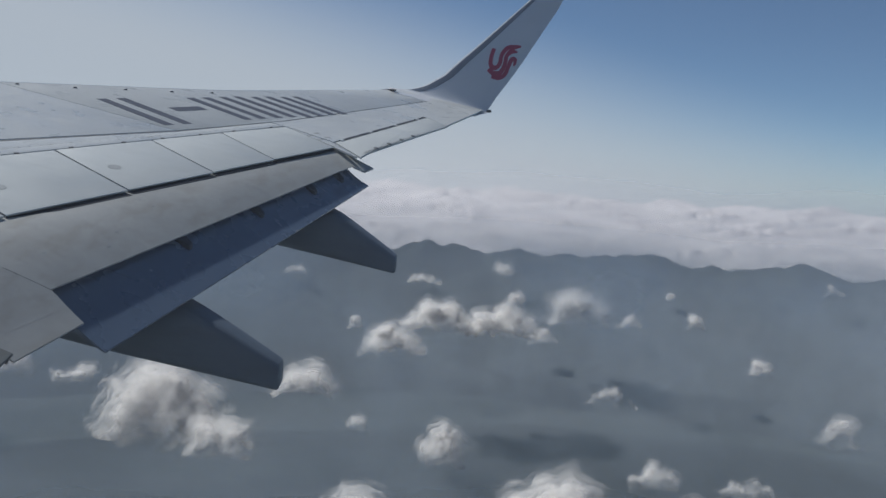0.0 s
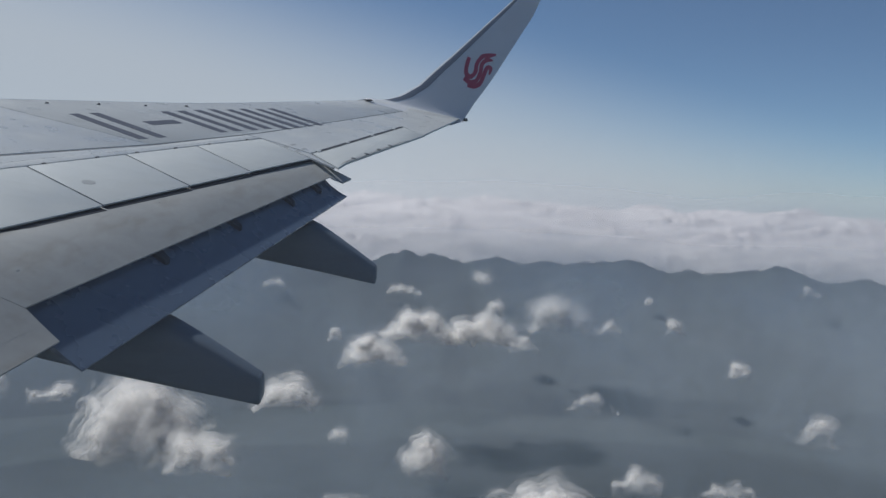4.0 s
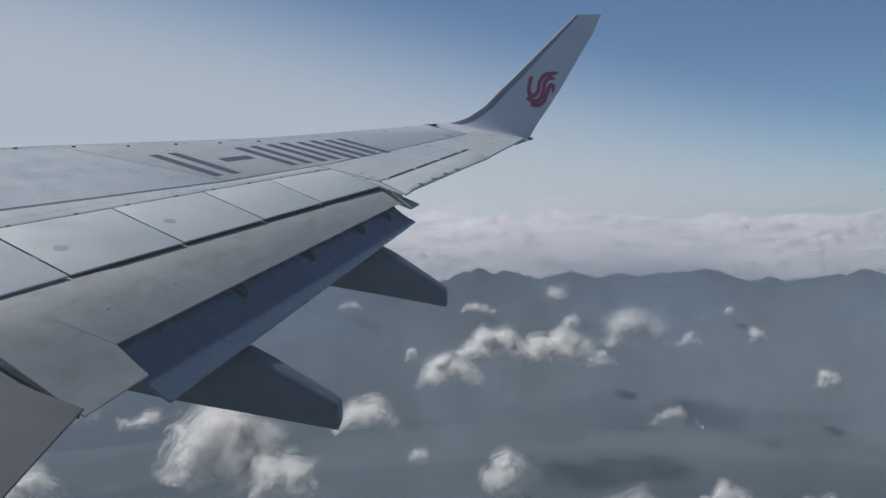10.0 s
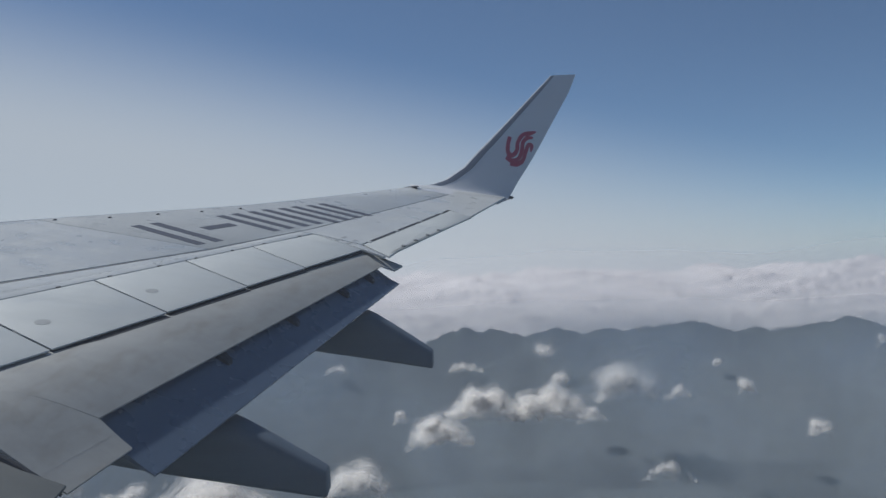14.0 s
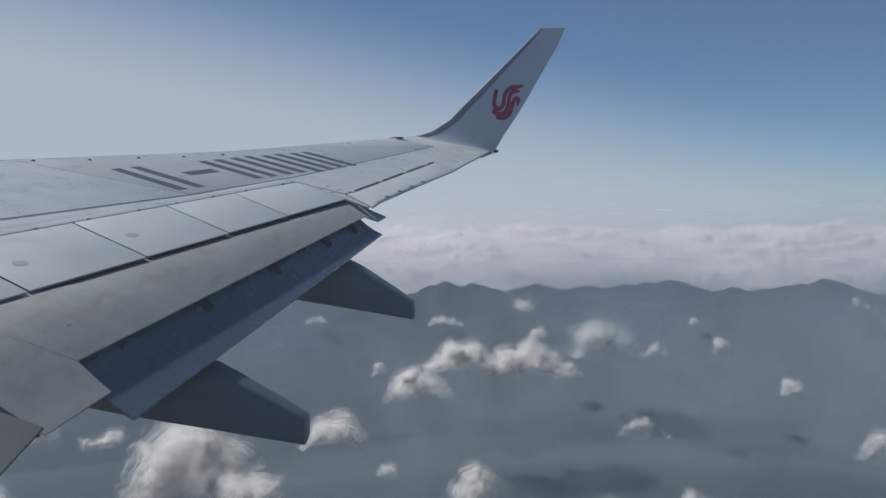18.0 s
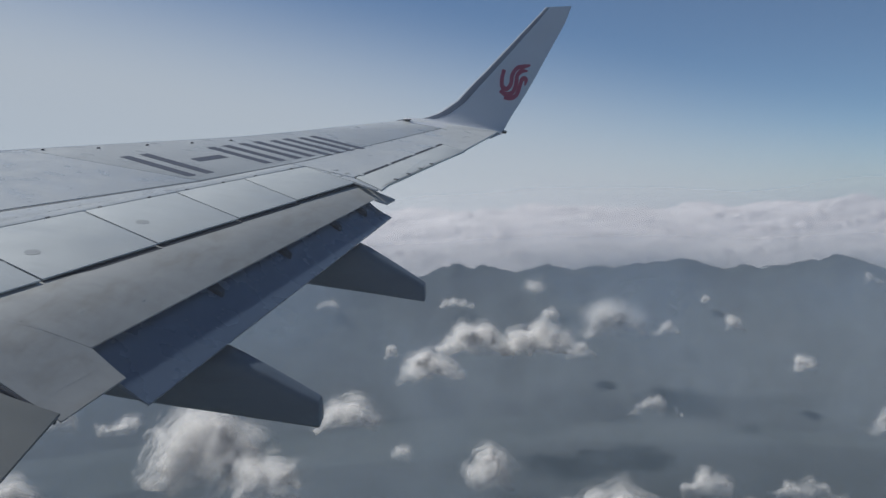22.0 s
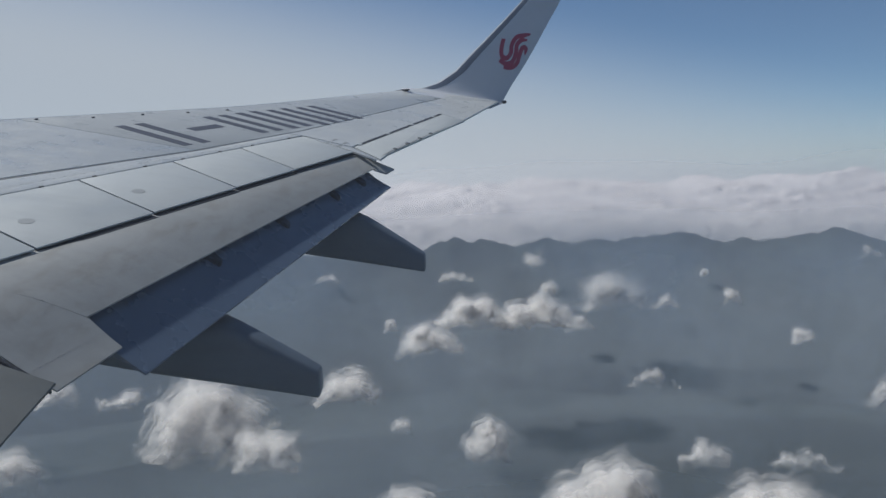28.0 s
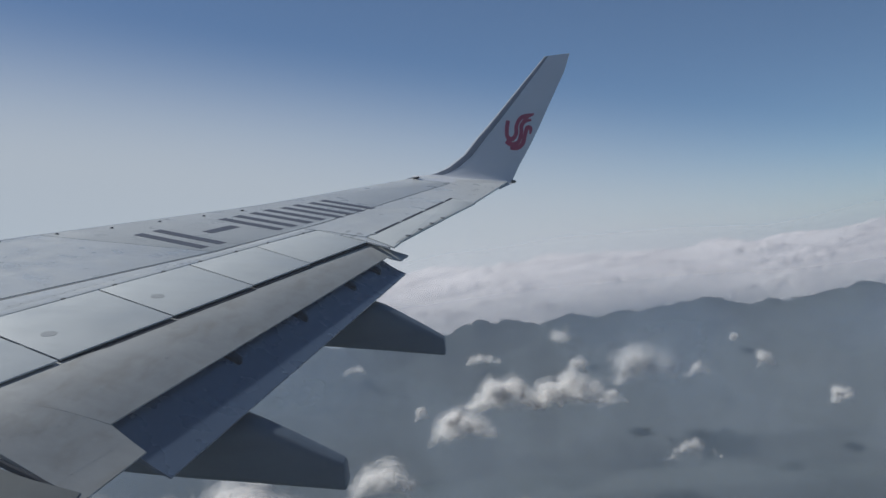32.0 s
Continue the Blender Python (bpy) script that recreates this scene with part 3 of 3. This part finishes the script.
for k in range(4):
    s = 12.05 + 0.42 * k
    v = 6.214 + 0.2697 * (s - 11.75)
    wing_part("tab_bracket", slab([(s - 0.035, v - 0.03), (s + 0.03, v - 0.015), (s + 0.015, v + 0.03), (s - 0.05, v + 0.015)], 0.012, top=0.008, bevel=0.002), SEAL, ail)

# vortex generators behind the leading edge
for s, v in ((9.7, 1.98), (10.2, 2.33), (10.70, 2.69), (11.18, 3.08), (11.70, 3.43), (12.20, 3.79), (12.72, 4.12)):
    bm = bmesh.new()
    bmesh.ops.create_cube(bm, size=1)
    bmesh.ops.scale(bm, vec=(0.045, 0.012, 0.014), verts=bm.verts)
    for w in bm.verts:
        if w.co.z > 0 and w.co.x < 0:
            w.co.x += 0.02
    bmesh.ops.rotate(bm, matrix=Matrix.Rotation(0.55, 3, "Z"), verts=bm.verts)
    bmesh.ops.translate(bm, vec=wp(s, v, 0.006), verts=bm.verts)
    wing_part("vortex_generator", bm, GAP)

# registration, as plain bars
E1, E2 = (0.906, 0.42), (-0.376, 0.927)


def bar(x0, x1, y0, y1, slant=0.0):
    o = (10.96, 3.40)
    pts = [(x0, y0), (x1, y0), (x1 + slant, y1), (x0 + slant, y1)]
    return slab([(o[0] + E1[0] * x + E2[0] * y, o[1] + E1[1] * x + E2[1] * y) for x, y in pts], 0.003, top=0.0025, bevel=0)


for x, y0, y1 in ((0.0, 0.02, 0.95), (1.27, 0.08, 0.94), (1.84, 0.08, 0.95), (2.40, 0.12, 1.0), (2.96, 0.16, 0.98)):
    wing_part("marking_bar", bar(x, x + 0.13, y0, y1), INK)
    wing_part("marking_bar", bar(x + 0.27, x + 0.40, y0, y1), INK)
wing_part("marking_bar", bar(0.64, 1.12, 0.40, 0.54), INK)
for k, (s, v) in enumerate(((11.80, 5.52), (11.98, 5.56), (11.72, 5.66), (11.90, 5.70))):
    wing_part("stencil_bar", slab([(s, v), (s + 0.09, v + 0.03), (s + 0.075, v + 0.06), (s - 0.015, v + 0.03)], 0.003, top=0.0025, bevel=0), WORN)


# ---- flaps ----
def flap_line(s):
    return 4.918 + (6.114 - 4.918) * (s - 6.846) / (11.389 - 6.846)


def main_surface(s, v, dz=0.0):
    """Bowed: the nose dives under the spoilers, the rear droops."""
    w = spoiler_te(s)
    k = (v - w + 0.1) / (flap_line(s) - w + 0.1)
    k = max(-0.2, min(1.35, k))
    return fp(s, v, dz + ((0.078 - 0.012 * (s - 6.2)) * math.sin(math.pi * k) if k > 0 else 0.25 * k))


def strip(s_of, place, thick, n=10, m=24):
    rings = []
    for j in range(m + 1):
        q = j / m
        up, low = [], []
        for k in range(n + 1):
            x = k / n
            s, v = s_of(q, x)
            up.append(place(s, v, 0))
            low.append(place(s, v, -thick * (1 - 0.85 * x)))
        rings.append(up + low[::-1])
    return loft(rings)


def main_grid(q, x):
    """From the inboard end (q 0) to the outboard end (q 1), from the nose (x 0) to the trailing edge (x 1)."""
    a, b = (6.35, 3.60), (11.85, 5.50)
    c, d = (6.846, 4.918), (11.395, 6.116)
    s0, v0 = a[0] + (b[0] - a[0]) * q, a[1] + (b[1] - a[1]) * q
    s1, v1 = c[0] + (d[0] - c[0]) * q, c[1] + (d[1] - c[1]) * q
    return s0 + (s1 - s0) * x, v0 + (v1 - v0) * x


flap = wing_part("main_flap", strip(main_grid, main_surface, 0.06, 12), FLAP, label="scuffed grey extended main flap")


def end_grid(q, x):
    """The flap's inboard end, which reaches further aft than the rest."""
    inner = (6.24 - 0.04 * x, 3.75 + 1.28 * x)
    if x < 0.82:
        outer = (6.35 + 0.496 * x / 0.82, 3.58 + 1.354 * x / 0.82)
    else:
        outer = (6.846 - 0.072 * (x - 0.82) / 0.18, 4.934 + 0.226 * (x - 0.82) / 0.18)
    return inner[0] + (outer[0] - inner[0]) * q, inner[1] + (outer[1] - inner[1]) * q


wing_part("flap_end", strip(end_grid, main_surface, 0.06, 22, 8), FLAP, flap)
wing_part("flap_tip", slab([(11.86, 5.58), (11.70, 5.85), (11.68, 6.317), (11.44, 6.25), (11.398, 6.135)], 0.02, main_surface), FLAP, flap)
wing_part("flap_edge_seal", slab([(6.235, 4.2), (6.20, 4.777), (6.205, 5.0), (6.18, 5.0), (6.175, 4.777), (6.21, 4.2)], 0.03, main_surface, bevel=0.002, top=0.003), GAP, flap)
wing_part("seal_tab", slab([(7.262, 4.36), (7.285, 4.40), (7.262, 4.47), (7.24, 4.43)], 0.012, fp, bevel=0, top=0.03), SKIN, flap)
for s, v in ((7.55, 4.98), (7.75, 4.95), (8.35, 5.0), (8.9, 5.05), (7.1, 4.75)):
    wing_part("scuff", slab([(s - 0.015, v - 0.006), (s + 0.02, v), (s + 0.012, v + 0.01), (s - 0.02, v + 0.006)], 0.002, main_surface, bevel=0, top=0.002), RIVET, flap)
for (s0, v0), (s1, v1), count in (((6.66, 4.1), (6.80, 4.88), 16), ((6.25, 4.5), (6.78, 4.8), 10), ((6.25, 4.88), (6.78, 5.03), 12)):
    for k in range(count):
        s, v = s0 + (s1 - s0) * k / count, v0 + (v1 - v0) * k / count
        bm = bmesh.new()
        bmesh.ops.create_cone(bm, cap_ends=True, segments=7, radius1=0.005, radius2=0.0035, depth=0.0014, matrix=Matrix.Translation(main_surface(s, v, 0.0012)))
        wing_part("rivet", bm, RIVET, flap)

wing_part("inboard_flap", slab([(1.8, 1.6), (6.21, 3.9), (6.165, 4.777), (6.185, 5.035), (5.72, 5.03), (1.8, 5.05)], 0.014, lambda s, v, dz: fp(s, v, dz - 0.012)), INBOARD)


def ap(s, v, dz=0.0):
    w = flap_line(s)
    p = fp(s, w, -0.06 + dz) + AFTWARD * (v - w)
    p.z -= 0.75 * (v - w)
    return p


def aft_edge(s):
    return 5.285 + (6.305 - 5.285) * (s - 6.797) / (11.385 - 6.797)


def aft_grid(q, x):
    s0 = 6.87 + (11.40 - 6.87) * q
    a = flap_line(s0) - 0.13
    s1 = 6.797 + (11.385 - 6.797) * q
    return s0 + (s1 - s0) * x, a + (aft_edge(s1) - a) * x


def aft_surface(s, v, dz=0.0):
    front = flap_line(s) - 0.13
    k = max(0.0, min(1.0, (v - front) / (aft_edge(s) - front)))
    return ap(s, v, dz - 0.024 * math.sin(math.pi * k) - 0.03 * max(0, 0.2 - k) / 0.2)


aft = wing_part("aft_flap", strip(aft_grid, aft_surface, 0.07, 14), AFT, label="aft flap below the main flap, shade in its dark blue colour")
for s in (8.25, 9.35, 10.4, 11.05):
    v = flap_line(s)
    wing_part("flap_bracket", slab([(s - 0.06, v - 0.08), (s + 0.06, v - 0.05), (s + 0.03, v + 0.05), (s - 0.03, v + 0.04)], 0.05, ap, bevel=0.008, top=0.02), GAP, aft)


def fairing(s, v_end, length, wide, low_at, top_at, drop, run):
    """A canoe under the wing that holds a flap track: flat keel, sloping back, blunt tail."""
    rings = []
    steps = 30
    for k in range(steps + 3):
        q = min(1, k / steps)
        v = v_end - length * (1 - q)
        low = low_at + 0.36 * max(0, (0.4 - q) / 0.4) ** 2
        f = (v - v_end + run) / run
        top = top_at - 0.08 * min(1, max(0, -f * 2)) if f < 0 else top_at - drop * (0.9 * f + 0.1 * f * f)
        w = wide * min(1, (q / 0.25) ** 0.5 + 0.05) * (1 - 0.5 * max(0, (q - 0.45) / 0.55) ** 1.4)
        if k > steps:
            shrink = (0.93, 0.72)[k - steps - 1]
            v += (0.014, 0.022)[k - steps - 1]
            mid = (low + top) / 2
            low, top, w = mid + (low - mid) * shrink, mid + (top - mid) * shrink, w * shrink
        mid, half = (low + top) / 2, (top - low) / 2
        ring = []
        for j in range(24):
            a = 2 * math.pi * j / 24
            c, d = math.cos(a), math.sin(a)
            ring.append(wp(s + w * math.copysign(abs(c) ** 0.42, c) * (1 - 0.15 * d), v, mid + half * math.copysign(abs(d) ** 0.42, d)))
        rings.append(ring)
    return loft(rings)


wing_part("flap_track_fairing", fairing(7.85, 6.13, 2.5, 0.17, -0.95, -0.50, 0.25, 0.66), FAIRING, label="grey canoe fairing under the flap, darkened as if shaded")
wing_part("flap_track_fairing", fairing(10.5, 6.71, 2.4, 0.17, -0.84, -0.374, 0.29, 0.62), FAIRING, label="grey canoe fairing under the flap, darkened as if shaded")

# ---- winglet ----
LE_H = ((0.0, 5.75), (0.015, 5.98), (0.05, 6.24), (0.16, 6.52), (0.36, 6.81), (0.7, 7.104), (1.03, 7.41), (1.56, 7.874), (2.24, 8.475))
TE_H = ((0.0, 7.62), (0.074, 7.656), (0.228, 7.758), (0.465, 7.915), (0.825, 8.14), (1.5, 8.515), (2.33, 8.985))


def winglet_span(h):
    return 17.0 + 0.22 * (max(h, 0) / 0.3) ** 0.5 if h < 0.3 else 17.22 + 0.35 * (h - 0.3)


def lerp(table, x):
    for (a, b), (c, d) in zip(table, table[1:]):
        if x <= c:
            return b + (d - b) * (x - a) / (c - a)
    return table[-1][1]


def station(h):
    slope = 0.22 / (2 * math.sqrt(0.3 * max(h, 0.002))) if h < 0.3 else 0.35
    return winglet_span(h), h - 0.05 * (1 - min(1, h / 0.3)), lerp(LE_H, h), lerp(TE_H, h), math.atan2(1, slope)


def aerofoil(x, chord, thick):
    return thick * chord * (1.3 * math.sqrt(max(x, 0)) * (1 - x) + 0.01 * (1 - x))


def winglet_point(st, x, side, thick, proud=0.0):
    s, h, le, te, lean = st
    off = side * (aerofoil(x, te - le, thick) + proud)
    return wp(s - math.sin(lean) * off, le + (te - le) * x, h + 0.09 * x * max(0, (h - 2.0) / 0.24) + math.cos(lean) * off)


def winglet_ring(st, thick, xs, proud=0.0):
    return [winglet_point(st, x, 1, thick, proud) for x in xs] + [winglet_point(st, x, -1, thick, proud) for x in reversed(xs[1:-1] if proud == 0 else xs)]


XS = [0.5 - 0.5 * math.cos(math.pi * k / 12) for k in range(13)]
stations = [(16.42, -0.045, 5.76, 7.42, 0.0), (16.75, -0.044, 5.96, 7.51, 0.05), (16.92, -0.045, 6.06, 7.56, 0.15)] + [station(h) for h in (0.01, 0.025, 0.045, 0.07, 0.1, 0.14, 0.19, 0.25, 0.31, 0.38, 0.5, 0.7, 0.95, 1.3, 1.7, 2.0, 2.12, 2.24)]
tip = wing_part("winglet", loft([winglet_ring(st, 0.06, XS) for st in stations]), WHITE, label="white upswept winglet with red curved emblem")
band = [0.035, 0.06, 0.09, 0.125, 0.16]
rings = []
for st in stations[5:]:
    rings.append([winglet_point(st, x, 1, 0.06, 0.0035) for x in band] + [winglet_point(st, x, 1, 0.06, 0.0005) for x in reversed(band)])
wing_part("erosion_strip", loft(rings), EDGE, tip, "dark metal strip beside the leading edge")

# emblem: plain curved red bands
STROKES = (
    ((-0.20, 0.16), (-0.21, 0.02), (-0.18, -0.12), (-0.08, -0.16), (-0.01, -0.06), (-0.02, 0.08), (0.05, 0.22), (0.19, 0.27), (0.31, 0.31)),
    ((-0.20, -0.20), (-0.08, -0.25), (0.05, -0.20), (0.09, -0.04), (0.08, 0.09), (0.15, 0.18), (0.27, 0.20)),
    ((-0.10, -0.30), (0.04, -0.30), (0.14, -0.22), (0.17, -0.06), (0.20, 0.06), (0.27, 0.05), (0.27, -0.05)),
)


def emblem_point(a, b, proud):
    """a aft and b up from the emblem's middle, on the winglet's inner face"""
    h = 0.875 + b
    st = station(h)
    s, hh, le, te, lean = st
    x = (7.825 + 0.86 * a + 0.22 * b - le) / (te - le)
    return winglet_point(st, x, 1, 0.06, proud)


for stroke in STROKES:
    fine = []
    for k in range(len(stroke) - 1):
        p0, p1, p2, p3 = stroke[max(k - 1, 0)], stroke[k], stroke[k + 1], stroke[min(k + 2, len(stroke) - 1)]
        for j in range(5):
            u = j / 5
            fine.append(tuple(0.5 * (2 * p1[i] + (p2[i] - p0[i]) * u + (2 * p0[i] - 5 * p1[i] + 4 * p2[i] - p3[i]) * u * u + (3 * p1[i] - p0[i] - 3 * p2[i] + p3[i]) * u ** 3) for i in (0, 1)))
    fine.append(stroke[-1])
    rings = []
    for k, (a, b) in enumerate(fine):
        a0, b0 = fine[max(k - 1, 0)]
        a1, b1 = fine[min(k + 1, len(fine) - 1)]
        length = math.hypot(a1 - a0, b1 - b0) or 1
        nx, ny = -(b1 - b0) / length, (a1 - a0) / length
        w = 0.040 * (1 if k < len(fine) - 5 else 0.35 + 0.13 * (len(fine) - 1 - k))
        rings.append([emblem_point(a + nx * w * e, b + ny * w * e, p) for e, p in ((-1, 0.002), (-1, 0.005), (1, 0.005), (1, 0.002))])
    wing_part("emblem_band", loft(rings), RED, tip)

# tip light housing and static wicks
bm = bmesh.new()
bmesh.ops.create_uvsphere(bm, u_segments=16, v_segments=10, radius=1, matrix=Matrix.Translation(wp(16.72, 5.93, -0.03)) @ Matrix.Rotation(-1.05, 4, "Z") @ Matrix.Diagonal((0.3, 0.07, 0.022, 1)))
wing_part("tip_light_housing", bm, GAP, label="dark lamp housing at the wing tip")
bm = bmesh.new()
bmesh.ops.create_cube(bm, size=1, matrix=Matrix.Translation(wp(17.09, 7.66, 0.0)) @ Matrix.Diagonal((0.09, 0.11, 0.05, 1)))
bmesh.ops.bevel(bm, geom=list(bm.edges), offset=0.015, segments=2, affect="EDGES")
wing_part("tail_light", bm, SEAL, tip, "small grey lamp at the winglet's foot")

# ---- the fuselage round the camera ----
AXIS_Z, R_OUT, R_IN = -0.30, 1.67, 1.625


def hull(a, ang, r):
    """a metres aft of the eye, ang round the tube from level outboard, upward"""
    p = AFTWARD * a + OUTWARD * (r * math.cos(ang) - EYE_S)
    p.z = AXIS_Z + r * math.sin(ang)
    return p


def hull_at(a, z, r):
    return hull(a, math.asin((z - AXIS_Z) / r), r)


WIN_Z, WIN_A, HALF_W, HALF_H, CORNER = -0.07, 0.048, 0.195, 0.21, 0.10
LOW, HIGH, LEFT, RIGHT = WIN_Z - 0.35, WIN_Z + 0.35, WIN_A - 0.35, WIN_A + 0.35


def rounded(hw, hh, c, n=6):
    pts = []
    for cx, cy, start in ((hw - c, hh - c, 0), (-hw + c, hh - c, 90), (-hw + c, -hh + c, 180), (hw - c, -hh + c, 270)):
        pts += [(cx + c * math.cos(radians(start + 90 * k / n)), cy + c * math.sin(radians(start + 90 * k / n))) for k in range(n + 1)]
    return pts


for name, r, mat, label in (("cabin_wall", R_IN, CABIN, "pale cabin side lining round a window"), ("fuselage_skin", R_OUT, SHELL, "white fuselage skin round a window")):
    bm = bmesh.new()
    hole = rounded(HALF_W, HALF_H, CORNER)
    outer = rounded(0.35, 0.35, 0.001)
    rows = [[bm.verts.new(hull_at(WIN_A + h[0] + (o[0] - h[0]) * k / 4, WIN_Z + h[1] + (o[1] - h[1]) * k / 4, r)) for h, o in zip(hole, outer)] for k in range(5)]
    for x, y in zip(rows, rows[1:]):
        for k in range(len(x)):
            j = (k + 1) % len(x)
            bm.faces.new((x[k], x[j], y[j], y[k]))
    t0, t1 = math.asin((LOW - AXIS_Z) / r), math.asin((HIGH - AXIS_Z) / r)
    angs = [t1 + (2 * math.pi - (t1 - t0)) * k / 40 for k in range(41)]
    for a0, a1, turn in ((-5.0, LEFT, angs), (LEFT, RIGHT, angs), (RIGHT, 4.0, angs), (-5.0, LEFT, None), (RIGHT, 4.0, None)):
        turn = turn or [t0 + (t1 - t0) * k / 6 for k in range(7)]
        for b0, b1 in zip(turn, turn[1:]):
            bm.faces.new([bm.verts.new(hull(a, b, r)) for a, b in ((a0, b0), (a1, b0), (a1, b1), (a0, b1))])
    for a in (-5.0, 4.0):
        bm.faces.new([bm.verts.new(hull(a, 2 * math.pi * k / 48, r)) for k in range(48)])
    bmesh.ops.remove_doubles(bm, verts=bm.verts, dist=0.002)
    tagged(new(name, mesh_of(name, bm, mat)), label, "wall", kind="structure")

window = thing("window_1", "rounded cabin window with pale frame and clear pane", "window", kind="structure")
rings = [[hull_at(WIN_A + x, WIN_Z + y, r) for x, y in rounded(HALF_W + grow, HALF_H + grow, CORNER + grow)] for r, grow in ((R_IN - 0.006, 0.03), (R_IN - 0.012, 0.012), (R_IN + 0.004, 0.0), (R_OUT + 0.002, -0.004), (R_OUT + 0.006, 0.01))]
bm = loft(rings, caps=False)
part("window_frame", bm, CABIN, window)

pane_mat = bpy.data.materials.new("scratched_pane")
pane_mat.use_nodes = True
n, l = pane_mat.node_tree.nodes, pane_mat.node_tree.links
n.remove(n["Principled BSDF"])
clear, dust, film = n.new("ShaderNodeBsdfTransparent"), n.new("ShaderNodeBsdfTranslucent"), n.new("ShaderNodeMixShader")
dust.inputs[0].default_value = (0.85, 0.9, 1.0, 1)
smear = ramp(pane_mat, noise_node(pane_mat, 9, 4).outputs[0], ((0.3, (0.014,) * 3), (0.75, (0.028,) * 3)))
l.new(smear.outputs[0], film.inputs[0])
l.new(clear.outputs[0], film.inputs[1])
l.new(dust.outputs[0], film.inputs[2])
l.new(film.outputs[0], n["Material Output"].inputs["Surface"])
rings = [[hull_at(WIN_A + x * k, WIN_Z + y * k, r) for x, y in rounded(HALF_W - 0.001, HALF_H - 0.001, CORNER - 0.001)] for r, k in ((R_IN + 0.022, 0.05), (R_IN + 0.022, 0.5), (R_IN + 0.022, 1.0), (R_IN + 0.027, 1.0), (R_IN + 0.027, 0.5), (R_IN + 0.027, 0.05))]
pane = part("pane", loft(rings), pane_mat, window, "clear faintly smeared window pane")
pane.visible_shadow = False
